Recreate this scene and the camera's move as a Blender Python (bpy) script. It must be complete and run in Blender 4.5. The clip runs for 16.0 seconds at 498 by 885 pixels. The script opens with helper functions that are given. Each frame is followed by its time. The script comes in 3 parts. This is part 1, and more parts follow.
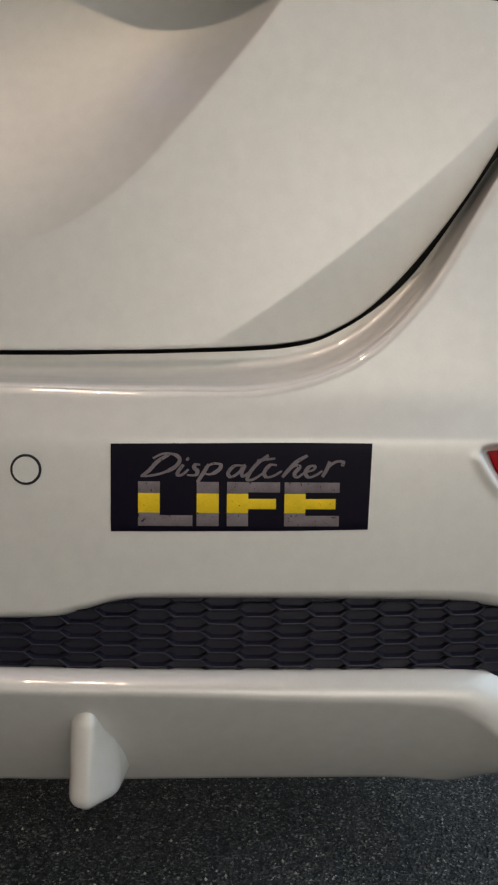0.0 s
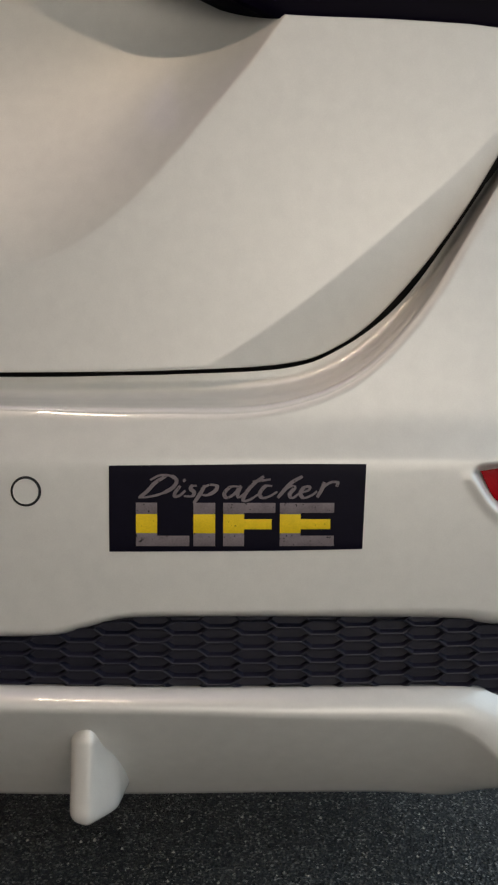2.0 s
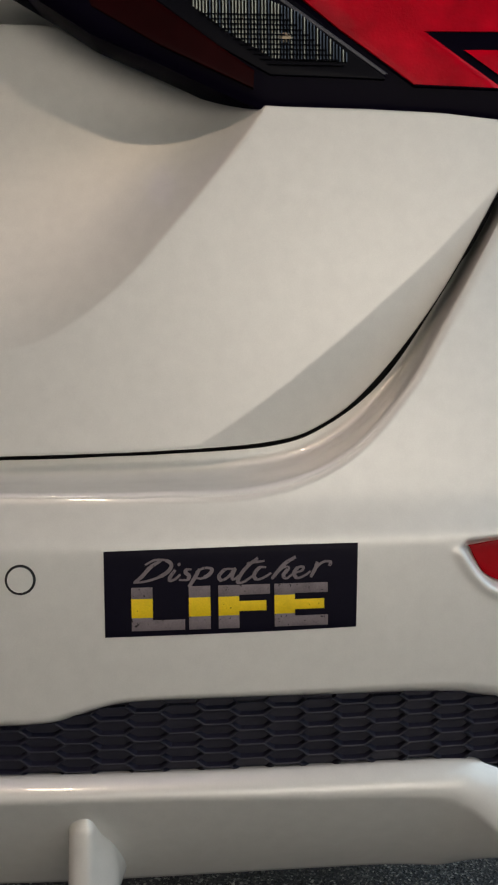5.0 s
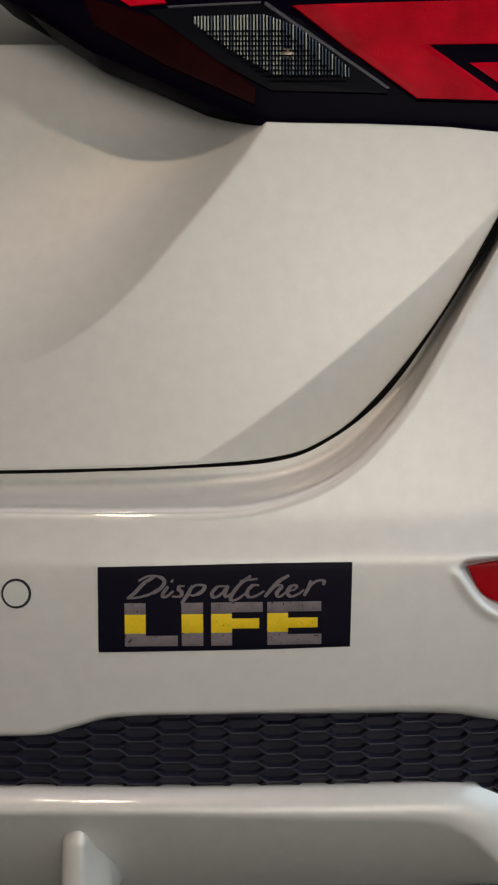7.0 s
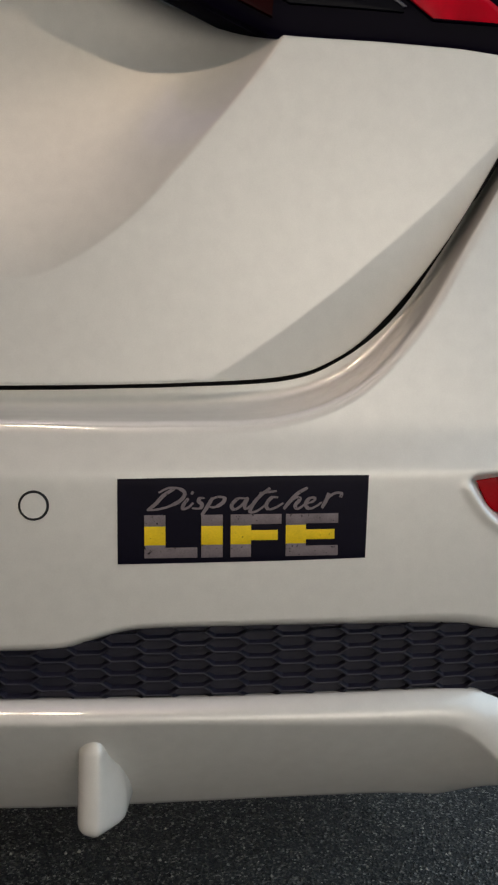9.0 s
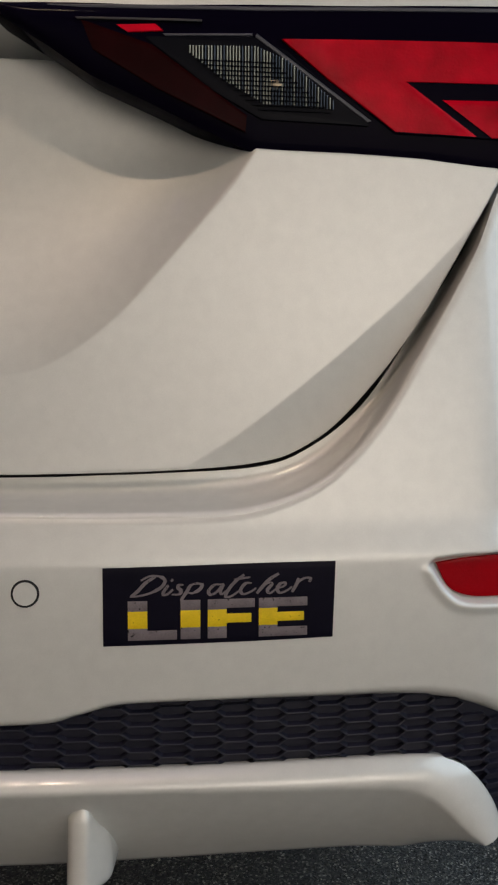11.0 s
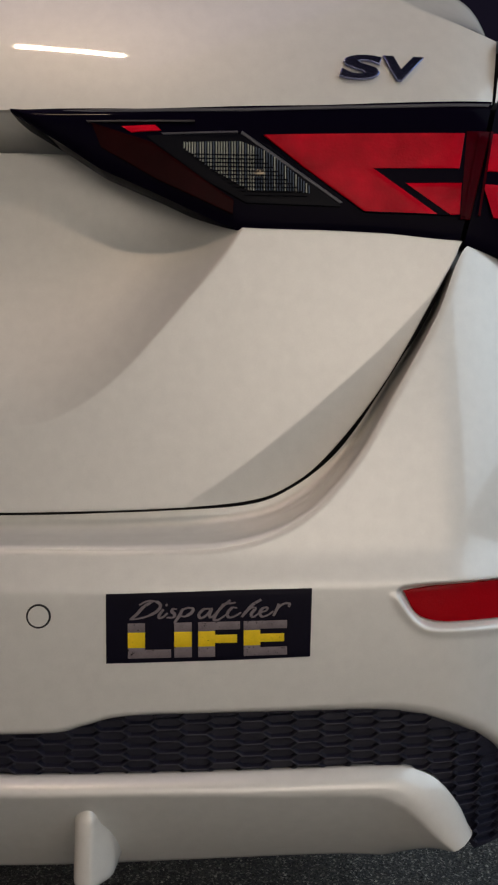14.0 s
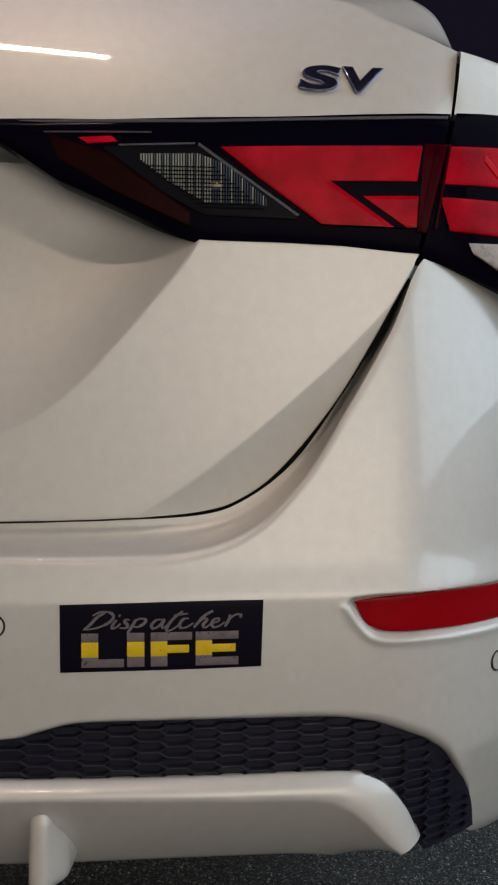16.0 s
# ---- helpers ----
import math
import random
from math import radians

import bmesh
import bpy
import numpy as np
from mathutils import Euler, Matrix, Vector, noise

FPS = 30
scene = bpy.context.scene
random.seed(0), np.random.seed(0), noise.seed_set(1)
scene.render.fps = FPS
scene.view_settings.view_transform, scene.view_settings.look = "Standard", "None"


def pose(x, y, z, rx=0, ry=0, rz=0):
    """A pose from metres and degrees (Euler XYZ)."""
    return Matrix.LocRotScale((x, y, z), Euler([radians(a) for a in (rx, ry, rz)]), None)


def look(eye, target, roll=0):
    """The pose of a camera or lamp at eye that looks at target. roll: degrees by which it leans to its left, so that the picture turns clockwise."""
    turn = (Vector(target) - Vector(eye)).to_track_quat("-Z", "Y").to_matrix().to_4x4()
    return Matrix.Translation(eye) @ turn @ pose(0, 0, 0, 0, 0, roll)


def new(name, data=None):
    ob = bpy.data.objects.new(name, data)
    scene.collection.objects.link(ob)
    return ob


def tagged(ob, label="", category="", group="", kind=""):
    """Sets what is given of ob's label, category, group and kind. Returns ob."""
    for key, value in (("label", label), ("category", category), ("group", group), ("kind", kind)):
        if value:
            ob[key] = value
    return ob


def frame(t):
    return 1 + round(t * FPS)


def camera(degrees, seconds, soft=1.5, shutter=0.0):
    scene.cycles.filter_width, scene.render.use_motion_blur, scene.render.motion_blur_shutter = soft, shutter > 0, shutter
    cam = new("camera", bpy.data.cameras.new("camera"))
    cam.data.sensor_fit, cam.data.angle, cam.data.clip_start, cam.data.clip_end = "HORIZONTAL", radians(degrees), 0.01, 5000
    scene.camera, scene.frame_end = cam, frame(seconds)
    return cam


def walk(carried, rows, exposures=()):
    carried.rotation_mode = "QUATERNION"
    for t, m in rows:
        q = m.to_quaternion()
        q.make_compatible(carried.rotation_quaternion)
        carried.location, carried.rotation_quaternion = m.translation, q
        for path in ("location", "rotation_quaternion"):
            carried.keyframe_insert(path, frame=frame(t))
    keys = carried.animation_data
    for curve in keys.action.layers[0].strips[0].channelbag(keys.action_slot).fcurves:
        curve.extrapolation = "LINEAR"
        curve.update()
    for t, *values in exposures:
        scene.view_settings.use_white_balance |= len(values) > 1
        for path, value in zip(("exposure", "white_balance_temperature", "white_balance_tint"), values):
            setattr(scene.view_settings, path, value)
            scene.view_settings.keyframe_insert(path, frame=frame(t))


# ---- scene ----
cam = camera(34.0, 16.0, soft=2.2)
PATH = [
    (0, (0.404, -0.63, 0.587), (0.296, 1.361, 0.428), 0.8),
    (0.5, (0.407, -0.631, 0.595), (0.304, 1.36, 0.437), 0.6),
    (1, (0.408, -0.634, 0.6), (0.298, 1.357, 0.445), 0.6),
    (1.5, (0.411, -0.637, 0.601), (0.293, 1.354, 0.448), 0.5),
    (2, (0.414, -0.639, 0.602), (0.287, 1.351, 0.452), 0.5),
    (2.5, (0.423, -0.64, 0.6), (0.291, 1.35, 0.447), 0.3),
    (3, (0.423, -0.639, 0.602), (0.284, 1.351, 0.46), 0.1),
    (3.5, (0.413, -0.642, 0.596), (0.29, 1.35, 0.468), -0.3),
    (3.7, (0.425, -0.643, 0.601), (0.321, 1.351, 0.476), -0.9),
    (3.8, (0.432, -0.643, 0.604), (0.334, 1.351, 0.477), -1.0),
    (4, (0.415, -0.646, 0.602), (0.393, 1.351, 0.5), -0.6),
    (4.2, (0.43, -0.644, 0.615), (0.353, 1.352, 0.502), -1.3),
    (4.5, (0.396, -0.641, 0.619), (0.387, 1.358, 0.553), -0.9),
    (5, (0.394, -0.647, 0.643), (0.348, 1.352, 0.572), -0.7),
    (5.2, (0.411, -0.648, 0.646), (0.322, 1.349, 0.586), -0.9),
    (7.3, (0.436, -0.644, 0.658), (0.277, 1.349, 0.587), -0.3),
    (7.5, (0.427, -0.646, 0.659), (0.293, 1.348, 0.566), -0.3),
    (8, (0.37, -0.651, 0.634), (0.378, 1.347, 0.54), 0.3),
    (8.5, (0.368, -0.652, 0.618), (0.378, 1.344, 0.498), 0.3),
    (9, (0.364, -0.652, 0.611), (0.374, 1.343, 0.467), 0.4),
    (9.5, (0.365, -0.654, 0.615), (0.375, 1.34, 0.459), 0.5),
    (10, (0.362, -0.665, 0.636), (0.382, 1.328, 0.471), 0.5),
    (10.1, (0.373, -0.673, 0.637), (0.387, 1.322, 0.506), 0.5),
    (10.2, (0.364, -0.673, 0.665), (0.434, 1.318, 0.498), 0.8),
    (12.5, (0.414, -0.789, 0.709), (0.335, 1.209, 0.644), -0.9),
    (13, (0.412, -0.797, 0.71), (0.334, 1.201, 0.664), -0.7),
    (13.5, (0.417, -0.803, 0.707), (0.343, 1.196, 0.661), -0.4),
    (14, (0.424, -0.802, 0.703), (0.374, 1.197, 0.656), -0.1),
    (14.5, (0.437, -0.801, 0.708), (0.4, 1.198, 0.657), 0.1),
    (15, (0.44, -0.801, 0.706), (0.414, 1.198, 0.651), 0.2),
    (15.5, (0.443, -0.801, 0.711), (0.408, 1.198, 0.64), 0.3),
    (16, (0.467, -0.809, 0.741), (0.429, 1.188, 0.637), 0.3),
]
walk(cam, [(t, look(eye, target, roll)) for t, eye, target, roll in PATH],
     exposures=[(0, -0.03, 6330, 10), (10.2, -0.03, 6330, 10), (12.4, -0.26, 6600, 14), (16, -0.25, 6520, 13)])

# ---- light ----
world = bpy.data.worlds.new("night")
scene.world = world
world.use_nodes = True
bg = world.node_tree.nodes["Background"]
bg.inputs[0].default_value, bg.inputs[1].default_value = (0.50, 0.42, 0.84, 1), 0.016


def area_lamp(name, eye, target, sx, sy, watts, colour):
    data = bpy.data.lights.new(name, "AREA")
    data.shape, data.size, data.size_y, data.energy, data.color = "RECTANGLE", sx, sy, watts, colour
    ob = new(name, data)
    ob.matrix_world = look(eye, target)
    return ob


tube = area_lamp("tube_lamp", (-0.58, -2.75, 5.58), (0.3, 0.1, 0.9), 0.98, 0.10, 74, (1.0, 0.76, 0.52))
yard = area_lamp("yard_lamp", (5.0, -0.5, 3.1), (0.6, 0, 0.8), 6.0, 4.0, 172, (0.70, 0.88, 1.0))
pole = area_lamp("pole_lamp", (-0.6, -1.1, 6.0), (0.2, 0.0, 0.8), 4.0, 3.0, 21, (0.66, 0.56, 1.0))
# Added fill: lights the unseen wall, which throws soft light on the car.
wash = area_lamp("bounce_fill_lamp", (3.4, -4.0, 2.4), (3.4, -6.5, 0.2), 4.6, 0.4, 585, (1.0, 0.94, 0.87))


# ---- materials ----
def material(name, colour, rough=0.5, metal=0.0, coat=0.0, spread=0.0, scale=40.0, bump=0.0, bump_scale=200.0, coat_rough=0.03, spec=0.5, flecks=0.0):
    m = bpy.data.materials.new(name)
    m.use_nodes = True
    n, l = m.node_tree.nodes, m.node_tree.links
    p = n["Principled BSDF"]
    p.inputs["Base Color"].default_value = (*colour, 1)
    p.inputs["Roughness"].default_value = rough
    p.inputs["Metallic"].default_value = metal
    p.inputs["Specular IOR Level"].default_value = spec
    p.inputs["Coat Weight"].default_value = coat
    p.inputs["Coat Roughness"].default_value = coat_rough
    tex = n.new("ShaderNodeTexCoord")
    if spread:
        a, b = n.new("ShaderNodeTexNoise"), n.new("ShaderNodeTexNoise")
        a.inputs["Scale"].default_value, b.inputs["Scale"].default_value = scale, scale * 0.08
        a.inputs["Detail"].default_value = 6
        mix = n.new("ShaderNodeMath")
        mix.operation = "ADD"
        ramp = n.new("ShaderNodeMapRange")
        ramp.inputs["From Min"].default_value, ramp.inputs["From Max"].default_value = 0.6, 1.4
        ramp.inputs["To Min"].default_value, ramp.inputs["To Max"].default_value = 1 - spread, 1 + spread
        mul = n.new("ShaderNodeVectorMath")
        mul.operation = "SCALE"
        mul.inputs[0].default_value = colour
        for t in (a, b):
            l.new(tex.outputs["Object"], t.inputs["Vector"])
        l.new(a.outputs[0], mix.inputs[0])
        l.new(b.outputs[0], mix.inputs[1])
        l.new(mix.outputs[0], ramp.inputs[0])
        l.new(ramp.outputs[0], mul.inputs["Scale"])
        l.new(mul.outputs[0], p.inputs["Base Color"])
        if flecks:
            f, r, k = n.new("ShaderNodeTexNoise"), n.new("ShaderNodeMapRange"), n.new("ShaderNodeVectorMath")
            f.inputs["Scale"].default_value, f.inputs["Detail"].default_value = 330, 5
            r.inputs["From Min"].default_value, r.inputs["From Max"].default_value = flecks, flecks + 0.05
            r.inputs["To Min"].default_value, r.inputs["To Max"].default_value = 1.0, 0.08
            k.operation = "SCALE"
            l.new(tex.outputs["Object"], f.inputs["Vector"])
            l.new(f.outputs[0], r.inputs[0])
            l.new(mul.outputs[0], k.inputs[0])
            l.new(r.outputs[0], k.inputs["Scale"])
            l.new(k.outputs[0], p.inputs["Base Color"])
    if bump:
        c, d = n.new("ShaderNodeTexNoise"), n.new("ShaderNodeBump")
        c.inputs["Scale"].default_value, d.inputs["Strength"].default_value = bump_scale, bump
        d.inputs["Distance"].default_value = 0.001
        l.new(tex.outputs["Object"], c.inputs["Vector"])
        l.new(c.outputs[0], d.inputs["Height"])
        l.new(d.outputs[0], p.inputs["Normal"])
    return m


PAINT = material("pearl_white_paint", (0.70, 0.69, 0.655), 0.45, 0.22, 1.0, 0.05, 900, 0.08, 2500, 0.03)
BLACK = material("black_plastic", (0.012, 0.012, 0.024), 0.40, 0, 0, 0.25, 300, 0.25, 900, spec=0.36)
SEAL = material("black_rubber", (0.006, 0.006, 0.007), 0.7, 0, 0, 0.2, 200)
GLOSS = material("gloss_black_housing", (0.003, 0.002, 0.007), 0.05, 0, 0, spec=0.015)
RED = material("red_lens_plastic", (0.50, 0.001, 0.013), 0.10, 0, 0, 0.55, 28, 0.25, 420, spec=0.07)
GLINT_RED = material("bright_red_glint", (0.62, 0.003, 0.012), 0.15, 0, 0, 0.15, 90, spec=0.1)
DEEP = material("dark_red_lens_plastic", (0.013, 0.0016, 0.002), 0.08, 0, 0, 0.6, 30, spec=0.03)
CRIMSON = material("crimson_lens_plastic", (0.045, 0.0006, 0.004), 0.06, 0, 0, 0.3, 60, spec=0.03)
TURN = material("turn_lens", (0.26, 0.20, 0.17), 0.25, 0.6, 0, 0.5, 120, 0.5, 260)
TRIM = material("grey_trim", (0.045, 0.045, 0.06), 0.35)
RIB = material("rib_grey", (0.05, 0.05, 0.055), 0.36, 1.0)
LIT_SILVER = material("rib_lit_silver", (0.24, 0.20, 0.145), 0.38, 1.0)
BADGE = material("dark_chrome", (0.22, 0.24, 0.40), 0.20, 1.0)
CHROME = material("chrome", (0.75, 0.75, 0.78), 0.12, 1.0)
SMOKE = material("smoked_reflector", (0.006, 0.006, 0.009), 0.12, 0, 0, spec=0.03)
REFLEX = material("reflector_red", (0.32, 0.002, 0.006), 0.15, 0, 0, 0.1, 300, 0.3, 500, spec=0.1)
VINYL = material("black_vinyl", (0.005, 0.0042, 0.011), 0.40, 0, 0, 0.15, 250, spec=0.08)
GREY_INK = material("worn_grey_print", (0.175, 0.148, 0.158), 0.55, 0, 0, 0.30, 900, flecks=0.64, spec=0.2)
YELLOW_INK = material("worn_yellow_print", (0.78, 0.55, 0.012), 0.5, 0, 0, 0.15, 900, flecks=0.68, spec=0.2)
RUBBER = material("tyre_rubber", (0.02, 0.02, 0.02), 0.8, 0, 0, 0.2, 100)
ALLOY = material("alloy", (0.4, 0.4, 0.42), 0.3, 1.0)
DARK_GLASS = material("dark_window_glass", (0.01, 0.012, 0.015), 0.05, 0, 1.0)
PLASTER = material("painted_plaster", (0.62, 0.58, 0.52), 0.8, 0, 0, 0.06, 12, 0.3, 60)


def asphalt_material():
    m = bpy.data.materials.new("asphalt")
    m.use_nodes = True
    n, l = m.node_tree.nodes, m.node_tree.links
    p = n["Principled BSDF"]
    p.inputs["Roughness"].default_value = 0.75
    tex = n.new("ShaderNodeTexCoord")
    v, w, big = n.new("ShaderNodeTexVoronoi"), n.new("ShaderNodeTexNoise"), n.new("ShaderNodeTexNoise")
    v.inputs["Scale"].default_value = 340
    w.inputs["Scale"].default_value, w.inputs["Detail"].default_value = 180, 8
    big.inputs["Scale"].default_value = 5
    for t in (v, w, big):
        l.new(tex.outputs["Object"], t.inputs["Vector"])
    bw = n.new("ShaderNodeSeparateColor")
    l.new(v.outputs["Color"], bw.inputs[0])
    ramp = n.new("ShaderNodeValToRGB")
    e = ramp.color_ramp.elements
    e[0].position, e[0].color = 0.0, (0.030, 0.032, 0.034, 1)
    e[1].position, e[1].color = 1.0, (0.34, 0.33, 0.31, 1)
    k = ramp.color_ramp.elements.new(0.62)
    k.color = (0.062, 0.064, 0.066, 1)
    k = ramp.color_ramp.elements.new(0.88)
    k.color = (0.13, 0.128, 0.122, 1)
    l.new(bw.outputs[0], ramp.inputs[0])
    rng = n.new("ShaderNodeMapRange")
    rng.inputs["To Min"].default_value, rng.inputs["To Max"].default_value = 1.0, 2.0
    l.new(big.outputs[0], rng.inputs[0])
    mul = n.new("ShaderNodeVectorMath")
    mul.operation = "SCALE"
    l.new(ramp.outputs[0], mul.inputs[0])
    l.new(rng.outputs[0], mul.inputs["Scale"])
    l.new(mul.outputs[0], p.inputs["Base Color"])
    add = n.new("ShaderNodeMath")
    l.new(v.outputs["Distance"], add.inputs[0])
    l.new(w.outputs[0], add.inputs[1])
    bump = n.new("ShaderNodeBump")
    bump.inputs["Strength"].default_value, bump.inputs["Distance"].default_value = 0.9, 0.004
    l.new(add.outputs[0], bump.inputs["Height"])
    l.new(bump.outputs[0], p.inputs["Normal"])
    return m


ASPHALT = asphalt_material()


def chip_material():
    m = bpy.data.materials.new("asphalt_stone")
    m.use_nodes = True
    n, l = m.node_tree.nodes, m.node_tree.links
    p = n["Principled BSDF"]
    p.inputs["Roughness"].default_value = 0.6
    geo, ramp = n.new("ShaderNodeNewGeometry"), n.new("ShaderNodeValToRGB")
    e = ramp.color_ramp.elements
    e[0].position, e[0].color = 0.0, (0.022, 0.024, 0.023, 1)
    e[1].position, e[1].color = 1.0, (0.58, 0.57, 0.51, 1)
    for at, c in ((0.55, (0.075, 0.078, 0.072, 1)), (0.85, (0.20, 0.198, 0.18, 1))):
        ramp.color_ramp.elements.new(at).color = c
    l.new(geo.outputs["Random Per Island"], ramp.inputs[0])
    l.new(ramp.outputs[0], p.inputs["Base Color"])
    return m


CHIPS = chip_material()


# ---- helpers of this scene ----
def link(name, mesh, mat, parent=None, label=""):
    ob = new(name, mesh)
    if mat and not mesh.materials:
        mesh.materials.append(mat)
    if parent:
        ob.parent = parent
        ob.matrix_parent_inverse = parent.matrix_world.inverted()
    if label:
        tagged(ob, label)
    return ob


def part(name, bm, mat, parent=None, label="", smooth=True):
    mesh = bpy.data.meshes.new(name)
    if smooth:
        for f in bm.faces:
            f.smooth = True
    bm.to_mesh(mesh)
    bm.free()
    return link(name, mesh, mat, parent, label)


def curve(pts, n, tension=0.0):
    """Cardinal spline through pts, n samples a segment; tension 1 gives straight segments."""
    p = np.array(pts, float)
    q = np.vstack([2 * p[0] - p[1], p, 2 * p[-1] - p[-2]])
    out = []
    for i in range(1, len(q) - 2):
        t = np.linspace(0, 1, n, endpoint=False)[:, None]
        if tension >= 1:
            out.append(q[i] * (1 - t) + q[i + 1] * t)
            continue
        a, b = (q[i + 1] - q[i - 1]) / 2 * (1 - tension), (q[i + 2] - q[i]) / 2 * (1 - tension)
        h = 2 * t ** 3 - 3 * t ** 2 + 1, t ** 3 - 2 * t ** 2 + t, -2 * t ** 3 + 3 * t ** 2, t ** 3 - t ** 2
        out.append(h[0] * q[i] + h[1] * a + h[2] * q[i + 1] + h[3] * b)
    return np.vstack(out + [p[-1:]])


def sharp_sides(bm, angle=0.6):
    for e in bm.edges:
        if len(e.link_faces) == 2 and e.calc_face_angle(0) > angle:
            e.smooth = False


def grid_mesh(P, flip=False, mirror=False, skirt=0.0, round_by=0.0012, top_rim=True):
    """P: rows x columns x 3. Turns the rim in by a rounded edge and a skirt of that depth along y. mirror adds the other half of the car."""
    rows, cols = P.shape[:2]
    if skirt:
        rim = lambda a, d, k: a + np.array([0, d, 0]) + k
        up = P[-1] - P[-2]
        up /= np.maximum(np.linalg.norm(up, axis=1, keepdims=True), 1e-9)
        dn = P[0] - P[1]
        dn /= np.maximum(np.linalg.norm(dn, axis=1, keepdims=True), 1e-9)
        r = round_by
        P = np.concatenate([rim(P[0], skirt, dn * r)[None], rim(P[0], r, dn * r)[None], rim(P[0], 0.25 * r, dn * r * 0.7)[None], P,
                            rim(P[-1], 0.25 * r, up * r * 0.7)[None], rim(P[-1], r, up * r)[None], rim(P[-1], skirt, up * r)[None]])
        if not top_rim:
            P = P[:-3]
        rows = len(P)
    V = P.reshape(-1, 3)
    i, j = np.meshgrid(np.arange(rows - 1), np.arange(cols - 1), indexing="ij")
    a = (i * cols + j).ravel()
    F = np.stack([a, a + 1, a + cols + 1, a + cols], 1)
    if flip:
        F = F[:, ::-1]
    if mirror:
        W = V * np.array([-1, 1, 1])
        F = np.vstack([F, F[:, ::-1] + len(V)])
        V = np.vstack([V, W])
    return V, F


def surface(name, P, mat, parent, label="", flip=False, mirror=False, skirt=0.0, round_by=0.0012, top_rim=True):
    V, F = grid_mesh(P, flip, mirror, skirt, round_by, top_rim)
    mesh = bpy.data.meshes.new(name)
    mesh.from_pydata(V.tolist(), [], F.tolist())
    bm = bmesh.new()
    bm.from_mesh(mesh)
    bmesh.ops.remove_doubles(bm, verts=bm.verts, dist=0.00003)
    for f in bm.faces:
        f.smooth = True
    sharp_sides(bm, 0.9)
    bm.to_mesh(mesh)
    bm.free()
    return link(name, mesh, mat, parent, label)


def loft(A, B, nv, depth, ease=None):
    """Rows from curve A to curve B in (x, z); depth(x, z, v) gives y."""
    v = np.linspace(0, 1, nv) if ease is None else ease
    v = v[:, None, None]
    Q = A[None] * (1 - v) + B[None] * v
    y = depth(Q[..., 0], Q[..., 1], np.broadcast_to(v[..., 0], Q.shape[:2]))
    return np.stack([Q[..., 0], y, Q[..., 1]], -1)


def away(x, z, poly):
    """Signed distance in (x, z) from a polyline; positive to the right of its direction."""
    shape = x.shape
    p = np.stack([x.ravel(), z.ravel()], 1)[:, None]
    a, b = poly[None, :-1], poly[None, 1:]
    ab = b - a
    t = np.clip(((p - a) * ab).sum(-1) / np.maximum((ab ** 2).sum(-1), 1e-12), 0, 1)
    off = p - (a + t[..., None] * ab)
    d2 = (off ** 2).sum(-1)
    k = d2.argmin(1)
    r = np.arange(len(k))
    seg = np.broadcast_to(ab, off.shape)[r, k]
    o = off[r, k]
    s = np.sign(seg[:, 1] * o[:, 0] - seg[:, 0] * o[:, 1])
    return (s * np.sqrt(d2[r, k])).reshape(shape), (k / max(1, len(poly) - 2)).reshape(shape)


def inside(x, z, ring):
    """Signed distance from a closed outline, positive within."""
    d, s = away(x, z, ring)
    hit = np.zeros(x.shape, bool)
    for (x0, z0), (x1, z1) in zip(ring[:-1], ring[1:]):
        if z0 != z1:
            hit ^= ((z0 > z) != (z1 > z)) & (x < (x1 - x0) * (z - z0) / (z1 - z0) + x0)
    return np.where(hit, np.abs(d), -np.abs(d))


def smooth01(t):
    t = np.clip(t, 0, 1)
    return t * t * (3 - 2 * t)


def soft_max(d, w):
    """max(d, 0) with its corner rounded over w."""
    return 0.5 * (d + np.sqrt(d * d + w * w))


def yb(x):
    x = np.abs(x)
    return -0.0137 + 0.151 * x * x + 2.5 * np.maximum(0, x - 0.6) ** 2


def yt(x):
    x = np.abs(x)
    return 0.062 + 0.115 * x * x + 1.2 * np.maximum(0, x - 0.62) ** 2


def lens(name, low, top, depth, mat, parent, side=1, label="", lift=0.0, thick=0.004, n=10, tension=1.0):
    """A pane between two outlines in (x, z), bent to the surface y = depth(x), with a rounded rim, proud by lift."""
    P = loft(curve(low, n, tension), curve(top, n, tension), 8, lambda x, z, v: depth(x) - lift)
    P[..., 0] *= side
    return surface(name, P, mat, parent, label, flip=side < 0, skirt=thick + lift, round_by=0.0008)


# ---- ground and the unseen wall added to close the place and bounce light ----
bm = bmesh.new()
bmesh.ops.create_grid(bm, x_segments=40, y_segments=40, size=200)
ground = tagged(part("ground", bm, ASPHALT), "dark grey coarse asphalt of a parking place", "asphalt", kind="structure")



